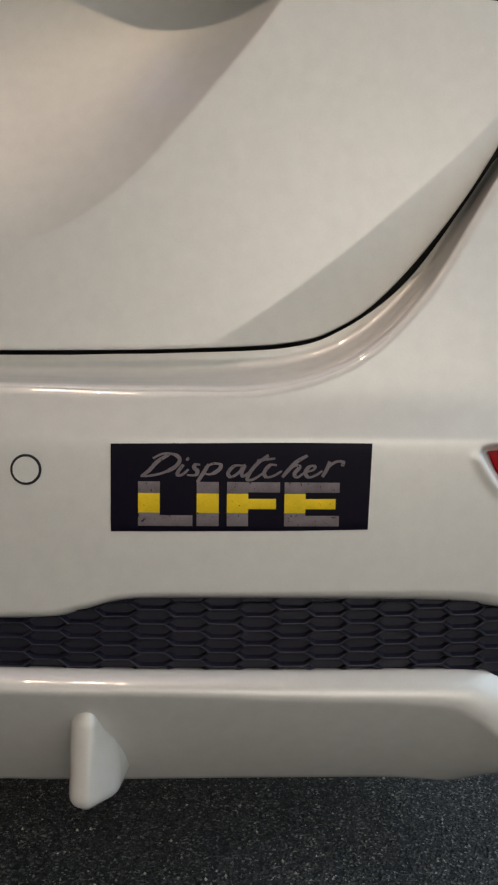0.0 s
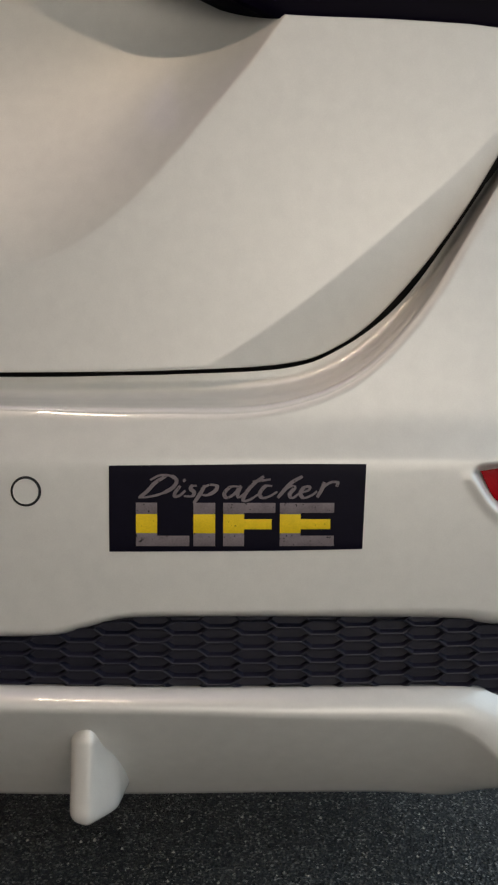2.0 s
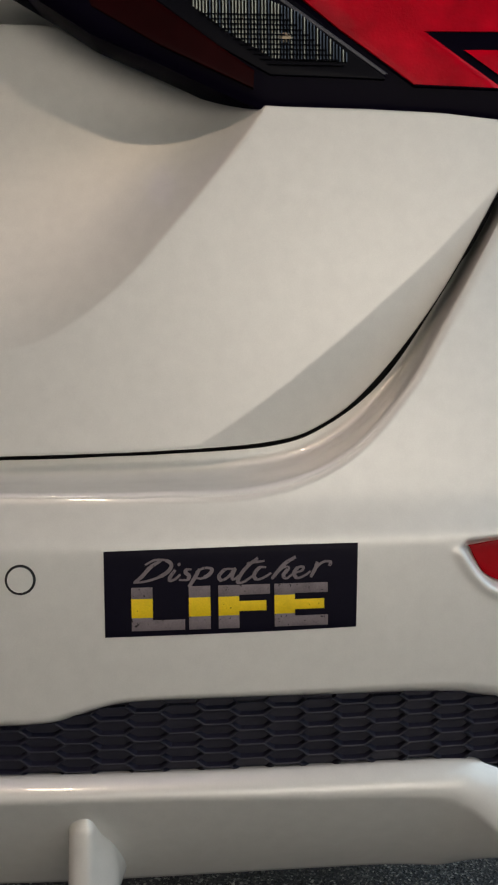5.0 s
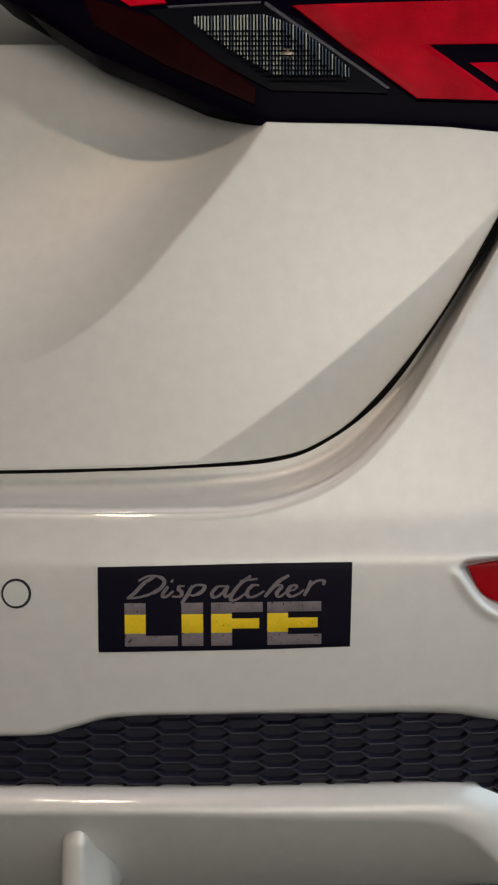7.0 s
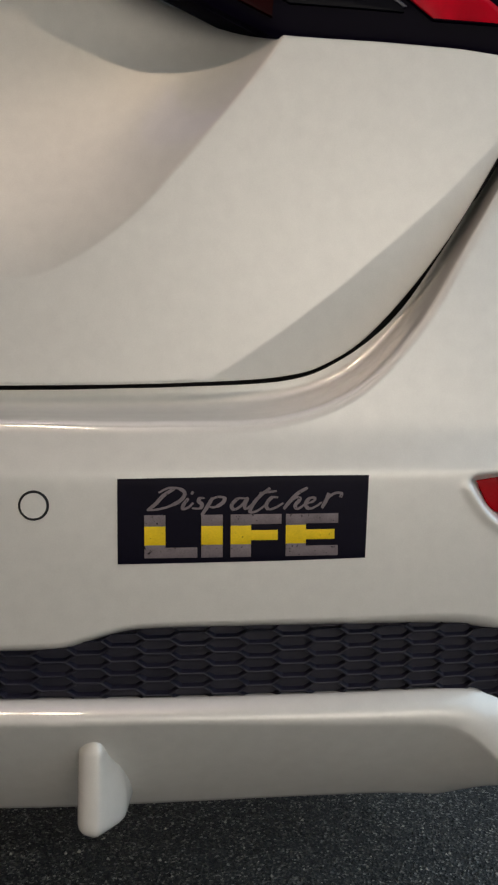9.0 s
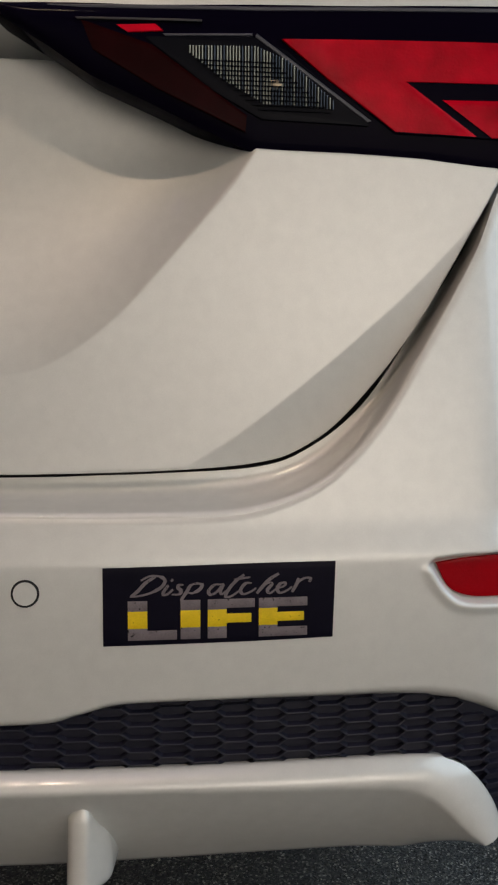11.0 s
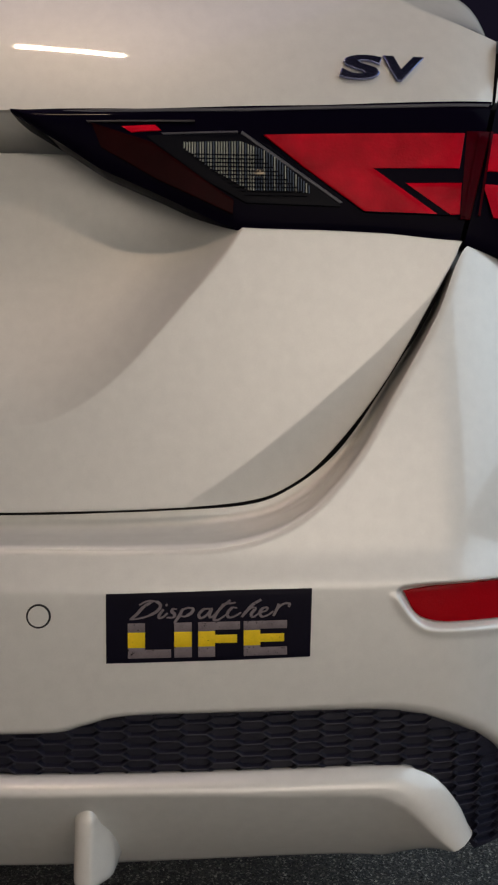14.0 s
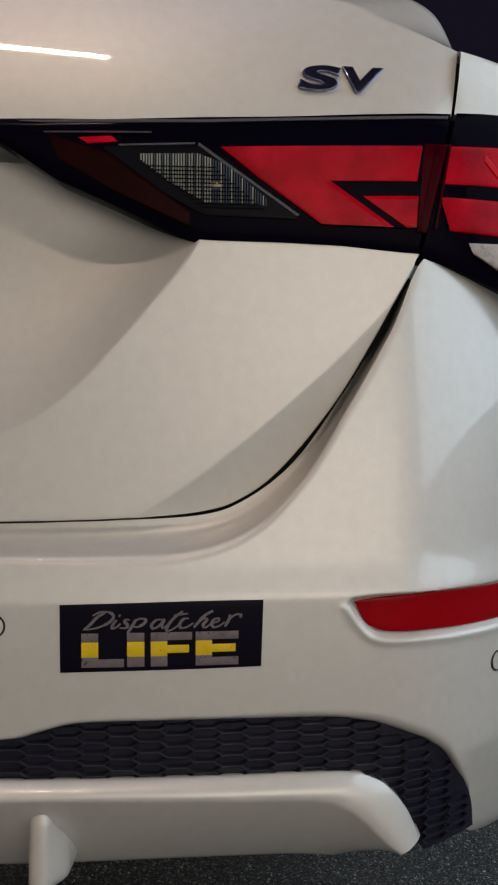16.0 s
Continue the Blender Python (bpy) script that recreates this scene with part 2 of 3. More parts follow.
def stone_chips(n, x0, x1, y0, y1):
    """Aggregate that stands out of the asphalt: small uneven stones, half sunk."""
    g = np.random.default_rng(7)
    side = int(math.sqrt(n))
    gx, gy = np.meshgrid(np.linspace(x0, x1, int(side * (x1 - x0) / (y1 - y0))), np.linspace(y0, y1, side))
    c = np.stack([gx.ravel(), gy.ravel(), np.zeros(gx.size)], 1)
    m = len(c)
    c[:, :2] += g.uniform(-0.003, 0.003, (m, 2))
    c[:, 2] = g.uniform(-0.0014, 0.0006, m)
    size = 0.0012 + 0.0022 * g.random(m) ** 1.6
    base = np.array([(1, 0, 0), (0.3, 0.95, 0), (-0.8, 0.6, 0), (-0.8, -0.6, 0), (0.3, -0.95, 0), (0.1, 0.1, 0.8)])
    v = base[None] * size[:, None, None] * g.uniform(0.7, 1.3, (m, 6, 1))
    a = g.uniform(0, 6.283, m)
    ca, sa = np.cos(a)[:, None], np.sin(a)[:, None]
    v = np.stack([v[..., 0] * ca - v[..., 1] * sa, v[..., 0] * sa + v[..., 1] * ca, v[..., 2]], -1) + c[:, None]
    v[:, :5, 2] -= 0.001
    f = np.array([(0, 1, 5), (1, 2, 5), (2, 3, 5), (3, 4, 5), (4, 0, 5)])
    F = (f[None] + 6 * np.arange(m)[:, None, None]).reshape(-1, 3)
    mesh = bpy.data.meshes.new("asphalt_stones")
    mesh.from_pydata(v.reshape(-1, 3).tolist(), [], F.tolist())
    return link("asphalt_stones", mesh, CHIPS, ground, "grey and pale stone chips in the asphalt")


chips = stone_chips(20000, -0.15, 1.25, 0.0, 0.85)
tagged(chips, "grey and pale stone chips in the asphalt", kind="stuff")

# Unseen wall behind the camera, added as a reflector for the fill lamp.
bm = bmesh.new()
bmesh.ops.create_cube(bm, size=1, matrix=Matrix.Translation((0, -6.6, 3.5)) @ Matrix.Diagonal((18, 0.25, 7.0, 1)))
wall = tagged(part("bounce_wall_south", bm, PLASTER, smooth=False), "plain pale plastered wall, unseen and added to bounce fill light", "wall", kind="structure")

# ---- car ----
car = new("car")
car.location = (0, 2.2, 0)
bpy.context.view_layer.update()
tagged(car, "pearl white sedan car parked on asphalt, seen at its rear corner", "car")

GAP = [(0, .609), (.10, .6095), (.20, .6105), (.30, .613), (.393, .619), (.440, .633), (.487, .669), (.551, .750), (.617, .866), (.6345, .8985)]
TOP = [(0, 1.008), (0.08, 1.008), (0.14, 1.008), (0.2, 1.006), (0.243, 0.979), (0.303, 0.953), (0.393, 0.913), (0.486, 0.911), (0.561, 0.909), (0.637, 0.9025)]
CREASE = curve([(.405, .926), (.393, .909), (.363, .868), (.302, .796), (.271, .762), (.240, .735), (.209, .715), (.178, .703), (.118, .699), (0, .698)], 6)
FLAP = curve([(.306, .600), (.333, .615), (.387, .651), (.441, .693), (.488, .733), (.55, .789), (.614, .857), (.65, .90)], 5)


def trunk_depth(x, z, v=None):
    y = yt(x) - 0.006 * np.clip((0.915 - z) / 0.3, 0, 1.2)
    d, s = away(x, z, FLAP)
    y = y + 0.26 * soft_max(d, 0.0010)
    d, s = away(x, z, CREASE)
    d = np.maximum(d, 0)
    rise = 0.25 + 0.75 * smooth01((z - 0.690) / 0.24)
    return y + 0.057 * np.tanh(d / 0.064) * rise


A, B = curve(GAP, 40), curve(TOP, 40, 0.75)
trunk_lid = surface("trunk_lid", loft(A, B, 210, trunk_depth), PAINT, car, "pearl white trunk lid with a plate recess and a diagonal crease", mirror=True, skirt=0.022, round_by=0.002)

# upper face of the trunk lid, above the lamps
UP_LOW = [(0, 1.037), (0.18, 1.038), (0.301, 1.04), (0.485, 1.048), (0.613, 1.056), (0.674, 1.06)]
UP_TOP = [(0, 1.215), (.18, 1.215), (.40, 1.213), (.545, 1.200), (.602, 1.175), (.686, 1.142)]
UP_OUT = [(0, 1.262), (.20, 1.262), (.45, 1.260), (.60, 1.252), (.668, 1.226), (.706, 1.166)]


def upper_depth(x, z, v=None):
    return yt(x) + 0.006 + 0.19 * (z - 1.047) + 0.92 * np.maximum(0, z - 1.047) ** 2


A, B, C = curve(UP_LOW, 30), curve(UP_TOP, 30), curve(UP_OUT, 30)
upper = loft(A, B, 60, upper_depth)
edge = upper[-1]
roll = []
for k in np.linspace(0, 1, 14)[1:]:
    q = B * (1 - k) + C * k
    roll.append(np.stack([q[:, 0], edge[:, 1] + 0.085 * k, q[:, 1]], -1))
back = np.stack([C[:, 0] * 0.98, roll[-1][:, 1] + 0.45, C[:, 1] - 0.02], -1)
surface("trunk_lid_upper", np.concatenate([np.stack([A[:, 0], upper[0][:, 1] + 0.02, A[:, 1]], -1)[None], upper, np.array(roll), back[None]]), PAINT, trunk_lid,
        "glossy upper face of the trunk lid with a rolled edge", mirror=True)

# dark handle strip between the lamps and the shadow gap backing
surface("handle_strip", loft(curve([(0, 1.002), (.10, 1.002), (.205, 1.002)], 6), curve([(0, 1.039), (.10, 1.039), (.205, 1.039)], 6), 4,
        lambda x, z, v: yt(x) + 0.140 - 0.132 * v), PAINT, trunk_lid, "shaded underside above the plate recess", mirror=True)
A, B = curve(GAP, 12), curve(TOP, 12, 0.75)
out = A + np.array([0.045, -0.03])
out[:, 0] -= 0.045 * (A[:, 0] < 0.3) * (1 - A[:, 0] / 0.3)
surface("seal", loft(out, A * 0.96 + np.array([0, 0.03]), 4, lambda x, z, v: yt(x) + 0.045 + 0 * z), SEAL, trunk_lid, "black rubber trunk seal", mirror=True)

# Black sheets behind the lamp seams stand in for shade in the gap.
for side in (1, -1):
    P = loft(curve([(.615, .897), (.640, 1.01), (.664, 1.13)], 6), curve([(.655, .897), (.690, 1.01), (.702, 1.13)], 6), 3, lambda x, z, v: yt(x) + 0.034 + 0 * z)
    P[..., 0] *= side
    surface("seam_shade_backing", P, SEAL, trunk_lid, "black sheet standing for the shade in the lamp seam", flip=side < 0)

# ---- bumper ----
LEDGE = [(0, .577), (.10, .577), (.20, .576), (.25, .575), (.30, .575), (.386, .578), (.457, .603), (.512, .658), (.556, .730), (.605, .817), (.645, .900)]
CORNER = [(0.7, 0.885), (0.77, 0.858), (0.88, 0.796)]
LOW = [(0, 0.39), (0.1, 0.39), (0.205, 0.391), (0.237, 0.398), (0.276, 0.407), (0.36, 0.408), (0.45, 0.407), (0.545, 0.404), (0.607, 0.39), (0.667, 0.355), (0.706, 0.281), (0.716, 0.233), (0.735, 0.203), (0.88, 0.17)]
GAP_IN = [(0, .603), (.10, .6035), (.20, .6045), (.25, .606), (.30, .6075), (.397, .6135), (.447, .631), (.499, .671), (.549, .737), (.606, .826), (.645, .905)]
REFL = [(.562, .529), (.60, .533), (.66, .534), (.745, .531), (.80, .527), (.79, .492), (.745, .493), (.66, .495), (.602, .4965), (.585, .5005), (.573, .512)]
POCKET = curve(REFL + REFL[:1], 4, 0.25)


def bumper_depth(x, z, v=None):
    d = z - 0.538
    y = yb(x) + 0.36 * soft_max(d, 0.004) - 0.22 * soft_max(d - 0.034, 0.012)
    y = y + 0.05 * soft_max(0.47 - z, 0.03)
    y = y + 0.38 * soft_max(0.352 - z, 0.006) * smooth01((np.abs(x) - 0.66) / 0.05)
    if v is not None:
        e = np.clip(1 - v / 0.05, 0, 1)
        y = y + 0.010 * e ** 2.2
        e = np.clip((v - 0.965) / 0.035, 0, 1)
        y = y + 0.0015 * e ** 2
    # dished pocket round the reflector
    dd = inside(np.abs(x), z, POCKET)
    y = y + smooth01((0.5395 - z) / 0.005) * (0.011 * smooth01((dd + 0.0075) / 0.0075) - 0.0022 * np.exp(-((dd + 0.009) / 0.005) ** 2) * smooth01((0.532 - z) / 0.01))
    return y


A, B = curve(LOW, 24, 0.15), curve(LEDGE + CORNER, 24)
bump_rows = loft(A, B, 230, bumper_depth)
bumper = surface("bumper", bump_rows, PAINT, car, "pearl white plastic rear bumper with soft shoulder line", mirror=True, skirt=0.03, round_by=0.003, top_rim=False)

n = 24 * (len(LEDGE) - 1) + 1
top_edge = bump_rows[-1][:n]
G = curve(GAP_IN, 24)
back = np.stack([G[:, 0], yt(G[:, 0]) + 0.008 + 0.04 * smooth01((G[:, 1] - 0.62) / 0.2), G[:, 1]], -1)
# a tight convex edge, a shelf that climbs gently, and a hollow that turns up into the gap: (depth, rise)
LEDGE_SHAPE = curve([(0, 0), (.015, .075), (.06, .14), (.18, .19), (.45, .28), (.72, .39), (.89, .54), (.97, .74), (1, 1)], 6)
ledge = []
for deep, rise in LEDGE_SHAPE:
    ledge.append(np.stack([top_edge[:, 0] * (1 - rise) + back[:, 0] * rise, top_edge[:, 1] * (1 - deep) + back[:, 1] * deep, top_edge[:, 2] * (1 - rise) + back[:, 2] * rise], -1))
ledge.append(ledge[-1] + np.array([0, 0.03, -0.004]))
surface("bumper_ledge", np.array(ledge), PAINT, bumper, "rounded painted ledge below the trunk lid", mirror=True)

# ---- dark honeycomb insert ----
INS_LOW = [(0, .350), (.10, .350), (.205, .349), (.237, .349), (.276, .349), (.36, .348), (.45, .347), (.549, .345), (.585, .336), (.612, .308), (.636, .258), (.652, .232),
           (.69, .236), (.715, .236)]


def insert_depth(x, z, v=None):
    return yb(x) + 0.016 + 0.25 * soft_max(0.345 - z, 0.01)


A, B = curve(INS_LOW[:12], 10, 0.15), curve(LOW[:12], 10, 0.15)
insert = surface("bumper_insert", loft(A + np.array([0, -0.004]), B + np.array([0.002, 0.004]), 12, insert_depth), BLACK, bumper, "black plastic honeycomb bumper insert", mirror=True)

# ---- valance ----
V_TOP = [(0, .352), (.10, .352), (.20, .351), (.31, .350), (.43, .349), (.549, .347), (.580, .340), (.603, .326), (.624, .299), (.639, .266)]
V_LIP = [(0, .334), (.10, .334), (.20, .333), (.307, .332), (.43, .327), (.525, .322), (.556, .312), (.576, .296), (.597, .274), (.615, .2575)]
V_BOT = [(0, .223), (.10, .224), (.205, .224), (.30, .225), (.40, .225), (.49, .223), (.527, .220), (.552, .2175), (.573, .2200), (.593, .2320)]
A, B, C = curve(V_TOP, 20), curve(V_LIP, 20), curve(V_BOT, 20)
rows = [np.stack([A[:, 0], yb(A[:, 0]) + 0.040, A[:, 1] - 0.003], -1), np.stack([A[:, 0], yb(A[:, 0]) + 0.012, A[:, 1] - 0.001], -1)]
for k in np.linspace(0, 1, 18):
    q = A * (1 - k) + B * k
    rows.append(np.stack([q[:, 0], yb(q[:, 0]) + 0.008 - 0.014 * np.sin(np.pi * min(1, k * 0.62)) ** 0.8, q[:, 1]], -1))
last = rows[-1][:, 1] - yb(B[:, 0])
for k in np.linspace(0, 1, 26)[1:]:
    q = B * (1 - k) + C * k
    rows.append(np.stack([q[:, 0], yb(q[:, 0]) + last + 0.080 * k - 0.006 * np.sin(np.pi * k), q[:, 1]], -1))
rows.append(np.stack([C[:, 0], yb(C[:, 0]) + 0.090, C[:, 1] - 0.003], -1))
rows.append(np.stack([C[:, 0], yb(C[:, 0]) + 0.16, C[:, 1] + 0.004], -1))
rows = np.array(rows)
ends = [rows[:, -1:] + np.array([dx, dy, 0]) for dx, dy in ((0.001, 0.003), (0.0015, 0.009), (0.0, 0.05))]
rows = np.concatenate([rows] + ends, 1)
valance = surface("valance", rows[::-1], PAINT, bumper, "pearl white lower valance with a rolled lip", mirror=True)


def fin(side):
    """A rounded wedge that stands out of the valance: a flat rear face and a side that slants away."""
    rows = []
    for k in np.linspace(0, 1, 40) ** 1.3:
        z = .328 - .091 * k
        dome = min(1.0, (k / 0.24)) ** 0.55
        low = max(0.0, (k - 0.86) / 0.14)
        r = 0.0045 * low ** 3
        front = 0.012 - 0.009 * dome - 0.010 * k ** 0.8 + 1.2 * r
        xl, xm = .2395 - .0125 * dome + r, .2395 + .0085 * dome - 0.5 * r
        xr = xm + (0.003 + 0.0145 * float(smooth01(np.array(k / 0.8)))) * dome - 0.9 * r
        ring = [(xl - .003, front + 0.075), (xl - .0005, front + 0.012), (xl + 0.0012, front + 0.006), (xl + 0.004, front + 0.0022), (xl + 0.008, front + 0.0004), (xm - 0.0035, front),
                (xm - 0.001, front + 0.0011), (xm + 0.0015, front + 0.0042), (xr - 0.003, front + 0.020), (xr - 0.0006, front + 0.0255), (xr, front + 0.031), (xr + 0.001, front + 0.075)]
        rows.append([(side * x, y - 0.004, z) for x, y in ring])
    x0 = sum(p[0] for p in rows[-1]) / len(rows[-1])
    rows.append([(x0 + (p[0] - x0) * 0.6, 0.7 * p[1] + 0.012, p[2] - 0.001) for p in rows[-1]])
    rows.append([(x0, 0.04, rows[-1][0][2])] * len(rows[-1]))
    P = np.array(rows)
    return surface("valance_fin", P[:, ::-1] if side > 0 else P, PAINT, bumper, "rounded fin on the valance")


def hexagon_mesh():
    """One raised honeycomb cell, longer than high, with sloping sides."""
    bm = bmesh.new()
    w, f, h = 0.0179, 0.0104, 0.0059
    base = [(-w, 0), (-f, -h), (f, -h), (w, 0), (f, h), (-f, h)]
    r0 = [bm.verts.new((x, 0.0065, z)) for x, z in base]
    r1 = [bm.verts.new((x * 0.992, 0.0, z * 0.98)) for x, z in base]
    r2 = [bm.verts.new((x * 0.945, 0.0002, z * 0.84)) for x, z in base]
    r3 = [bm.verts.new((x * 0.86 + 0.0006, 0.0052, z * 0.60 + 0.0003)) for x, z in base]
    for a, b in ((r0, r1), (r1, r2), (r2, r3)):
        for i in range(6):
            bm.faces.new((a[i - 1], a[i], b[i], b[i - 1]))
    bm.faces.new(r3)
    mesh = bpy.data.meshes.new("honeycomb_cell")
    bmesh.ops.recalc_face_normals(bm, faces=bm.faces)
    if sum(f.normal.y * f.calc_area() for f in bm.faces) > 0:
        bmesh.ops.reverse_faces(bm, faces=bm.faces)
    bm.to_mesh(mesh)
    bm.free()
    mesh.materials.append(BLACK)
    return mesh


# ---- rear lamps ----
L_LOW = [(0.15, 1.034), (0.207, 1.), (0.243, 0.977), (0.303, 0.951), (0.393, 0.9115), (0.486, 0.9095), (0.561, 0.9075), (0.634, 0.901)]
L_TOP = [(0.15, 1.0375), (0.2, 1.0385), (0.25, 1.039), (0.301, 1.0395), (0.4, 1.044), (0.485, 1.0475), (0.56, 1.0525), (0.672, 1.0595)]
O_LOW = [(0.64, 0.902), (0.68, 0.89), (0.739, 0.869), (0.8, 0.841), (0.885, 0.796)]
O_TOP = [(0.679, 1.061), (0.715, 1.064), (0.755, 1.066), (0.81, 1.067), (0.885, 1.051)]


def lamp_depth(x):
    return yt(x) - 0.004


def bars(name, parent, mat, side, n, x0, x1, low, high):
    """Ribs of the reversing lamp, each its own upright."""
    for i in range(n):
        x = x0 + (x1 - x0) * i / (n - 1)
        zl, zh = low(x), high(x)
        if zh - zl < 0.006:
            continue
        bm = bmesh.new()
        y = float(lamp_depth(np.array(x)))
        bmesh.ops.create_cube(bm, size=1, matrix=Matrix.Translation((side * x, y - 0.0010, (zl + zh) / 2)) @ Matrix.Rotation(0.7, 4, "Z") @ Matrix.Diagonal((0.0014, 0.0014, zh - zl, 1)))
        # Left ribs look lit: that warm brightness is put into their colour.
        part(name, bm, LIT_SILVER if i % 4 == 0 or (i % 3 != 1 and x < 0.405) else mat, parent, smooth=False)


def lamp_lens(name, low, top, depth, mat, parent, side, label, lift):
    drop = 0.010 if "trim" in name else 0.0065
    return lens(name, [(x, z - drop) for x, z in low], [(x, z - drop) for x, z in top], depth, mat, parent, side, label, lift)


def inner_lamp(side):
    A, B = curve(L_LOW, 14, 0.7), curve(L_TOP, 14)
    P = loft(A, B, 14, lambda x, z, v: lamp_depth(x) + 0.010 * (1 - np.sin(np.pi * np.clip(v, 0.02, 0.98)) ** 0.35))
    P[..., 0] *= side
    lamp = surface("tail_lamp", P, GLOSS, car, "dark smoked tail lamp on the trunk lid with red and clear lenses", flip=side < 0, skirt=0.04)
    lamp_lens("lens_ground", [(.486, .966), (.528, .9385), (.641, .9375)], [(.419, 1.0185), (.50, 1.0225), (.657, 1.026)], lamp_depth, GLOSS, lamp, side, "black lens ground", 0.0008)
    lamp_lens("red_lens", [(.607, .938), (.536, .9855), (.632, .9885), (.638, 1.0268)], [(.528, .939), (.4605, .9855), (.4602, .9860), (.419, 1.018)], lamp_depth, RED, lamp, side,
              "bright red brake lens with a slanting leg", 0.0022)
    lamp_lens("dark_lens_end", [(.634, .934), (.645, .934)], [(.641, 1.029), (.668, 1.030)], lamp_depth, CRIMSON, lamp, side, "dark crimson lens end", 0.0014)
    lamp_lens("red_lens", [(.622, .938), (.633, .939)], [(.573, .970), (.635, .972)], lamp_depth, RED, lamp, side, "small red corner lens", 0.0022)
    low = lambda x: np.interp(x, [.302, .363, .403, .500], [1.008, .963, .941, .939])
    high = lambda x: np.interp(x, [.302, .394, .424, .500], [1.0095, 1.012, 1.001, .940])
    clear = lamp_lens("clear_lens", [(.294, 1.0145), (.357, .969), (.400, .946), (.501, .944)], [(.295, 1.0155), (.394, 1.0185), (.424, 1.007), (.501, .9455)], lamp_depth, SMOKE, lamp, side,
                 "clear reversing lens with fine ribs", 0.0006)
    bm = bmesh.new()
    bmesh.ops.create_uvsphere(bm, u_segments=16, v_segments=8, radius=0.007, matrix=Matrix.Translation((side * .412, float(lamp_depth(np.array(.412))) + 0.001, .971)) @ Matrix.Diagonal((1.3, 0.45, 0.8, 1)))
    part("bulb", bm, LIT_SILVER, clear, "silvered bulb behind the ribs")
    bars("rib", clear, RIB, side, 54, .328, .478, lambda x: low(x) + 0.011, lambda x: high(x) - 0.008)
    for z in np.arange(.954, 1.0, .0042):
        x0 = float(np.interp(z, [.950, .972, 1.0], [.402, .372, .335]))
        x1 = float(np.interp(z, [.950, 1.0], [.470, .408]))
        bm = bmesh.new()
        xs = np.linspace(x0, x1, 8)
        for a, b in zip(xs[:-1], xs[1:]):
            y = float(lamp_depth(np.array((a + b) / 2))) - 0.0016
            bmesh.ops.create_cube(bm, size=1, matrix=Matrix.Translation((side * (a + b) / 2, y, z - 0.0065)) @ Matrix.Diagonal((b - a, 0.0014, 0.0011, 1)))
        part("cross_rib", bm, SMOKE, clear, smooth=False)
    lamp_lens("top_trim", [(.205, 1.0440), (.40, 1.0490), (.56, 1.0575), (.668, 1.0640)], [(.205, 1.0460), (.40, 1.0512), (.56, 1.0597), (.669, 1.0664)], lambda x: yt(x) + 0.002, TRIM, lamp, side,
         "grey trim line above the lenses", 0.002)
    lamp_lens("red_marker", [(.277, 1.019), (.309, 1.0215)], [(.268, 1.0245), (.303, 1.0265)], lamp_depth, RED, lamp, side, "small red marker", 0.001)
    lamp_lens("trim_line", [(.232, 1.0325), (.345, 1.0345)], [(.231, 1.0337), (.345, 1.0355)], lamp_depth, RIB, lamp, side, "fine grey line", 0.001)
    lamp_lens("dark_lens", [(.246, 1.003), (.305, .970), (.385, .934)], [(.236, 1.028), (.300, 1.008), (.386, .948)], lamp_depth, DEEP, lamp, side, "smoked dark red lens", 0.0004)
    lamp_lens("lens_edge", [(.311, 1.0170), (.391, 1.0205)], [(.310, 1.0180), (.391, 1.0215)], lamp_depth, TRIM, lamp, side, "thin edge of the reversing lens", 0.0012)
    lamp_lens("lens_edge", [(.394, 1.0195), (.501, .9470)], [(.395, 1.0215), (.503, .9480)], lamp_depth, TRIM, lamp, side, "thin edge of the reversing lens", 0.0012)
    # Crimson strip at the lens edge stands in for highlights along the seam.
    lamp_lens("glint_strip", [(.6365, .936), (.6395, .936)], [(.6545, 1.026), (.6575, 1.026)], lamp_depth, CRIMSON, lamp, side, "narrow crimson strip standing for highlights at the seam", 0.003)
    return lamp


def outer_lamp(side):
    A, B = curve(O_LOW, 14), curve(O_TOP, 14)
    P = loft(A, B, 14, lambda x, z, v: lamp_depth(x) + 0.010 * (1 - np.sin(np.pi * np.clip(v, 0.02, 0.98)) ** 0.35))
    P[..., 0] *= side
    lamp = surface("corner_lamp", P, GLOSS, car, "dark corner tail lamp on the quarter panel with red lens", flip=side < 0, skirt=0.02)
    lamp_lens("red_lens", [(.663, .988), (.74, .990), (.83, .990)], [(.671, 1.028), (.74, 1.033), (.81, 1.036)], lamp_depth, RED, lamp, side, "bright red upper lens", 0.002)
    lamp_lens("red_lens", [(.672, .937), (.74, .935), (.82, .935)], [(.660, .972), (.74, .973), (.83, .974)], lamp_depth, RED, lamp, side, "bright red lower lens", 0.002)
    # Slanting bright red strip stands in for a line of glints.
    lamp_lens("glint_strip", [(.712, 1.016), (.726, 1.002), (.746, .985)], [(.713, 1.022), (.730, 1.006), (.750, .989)], lamp_depth, GLINT_RED, lamp, side, "bright red strip standing for a line of glints", 0.0032)
    # Seam highlights again, put in as a crimson strip.
    lamp_lens("glint_strip", [(.654, .938), (.6565, .938)], [(.6685, 1.030), (.6715, 1.030)], lamp_depth, CRIMSON, lamp, side, "narrow crimson strip standing for highlights at the seam", 0.003)
    lamp_lens("clear_lens", [(.700, .914), (.745, .890), (.82, .862)], [(.695, .924), (.745, .926), (.82, .926)], lamp_depth, TURN, lamp, side, "clear turn signal lens", 0.001)
    return lamp


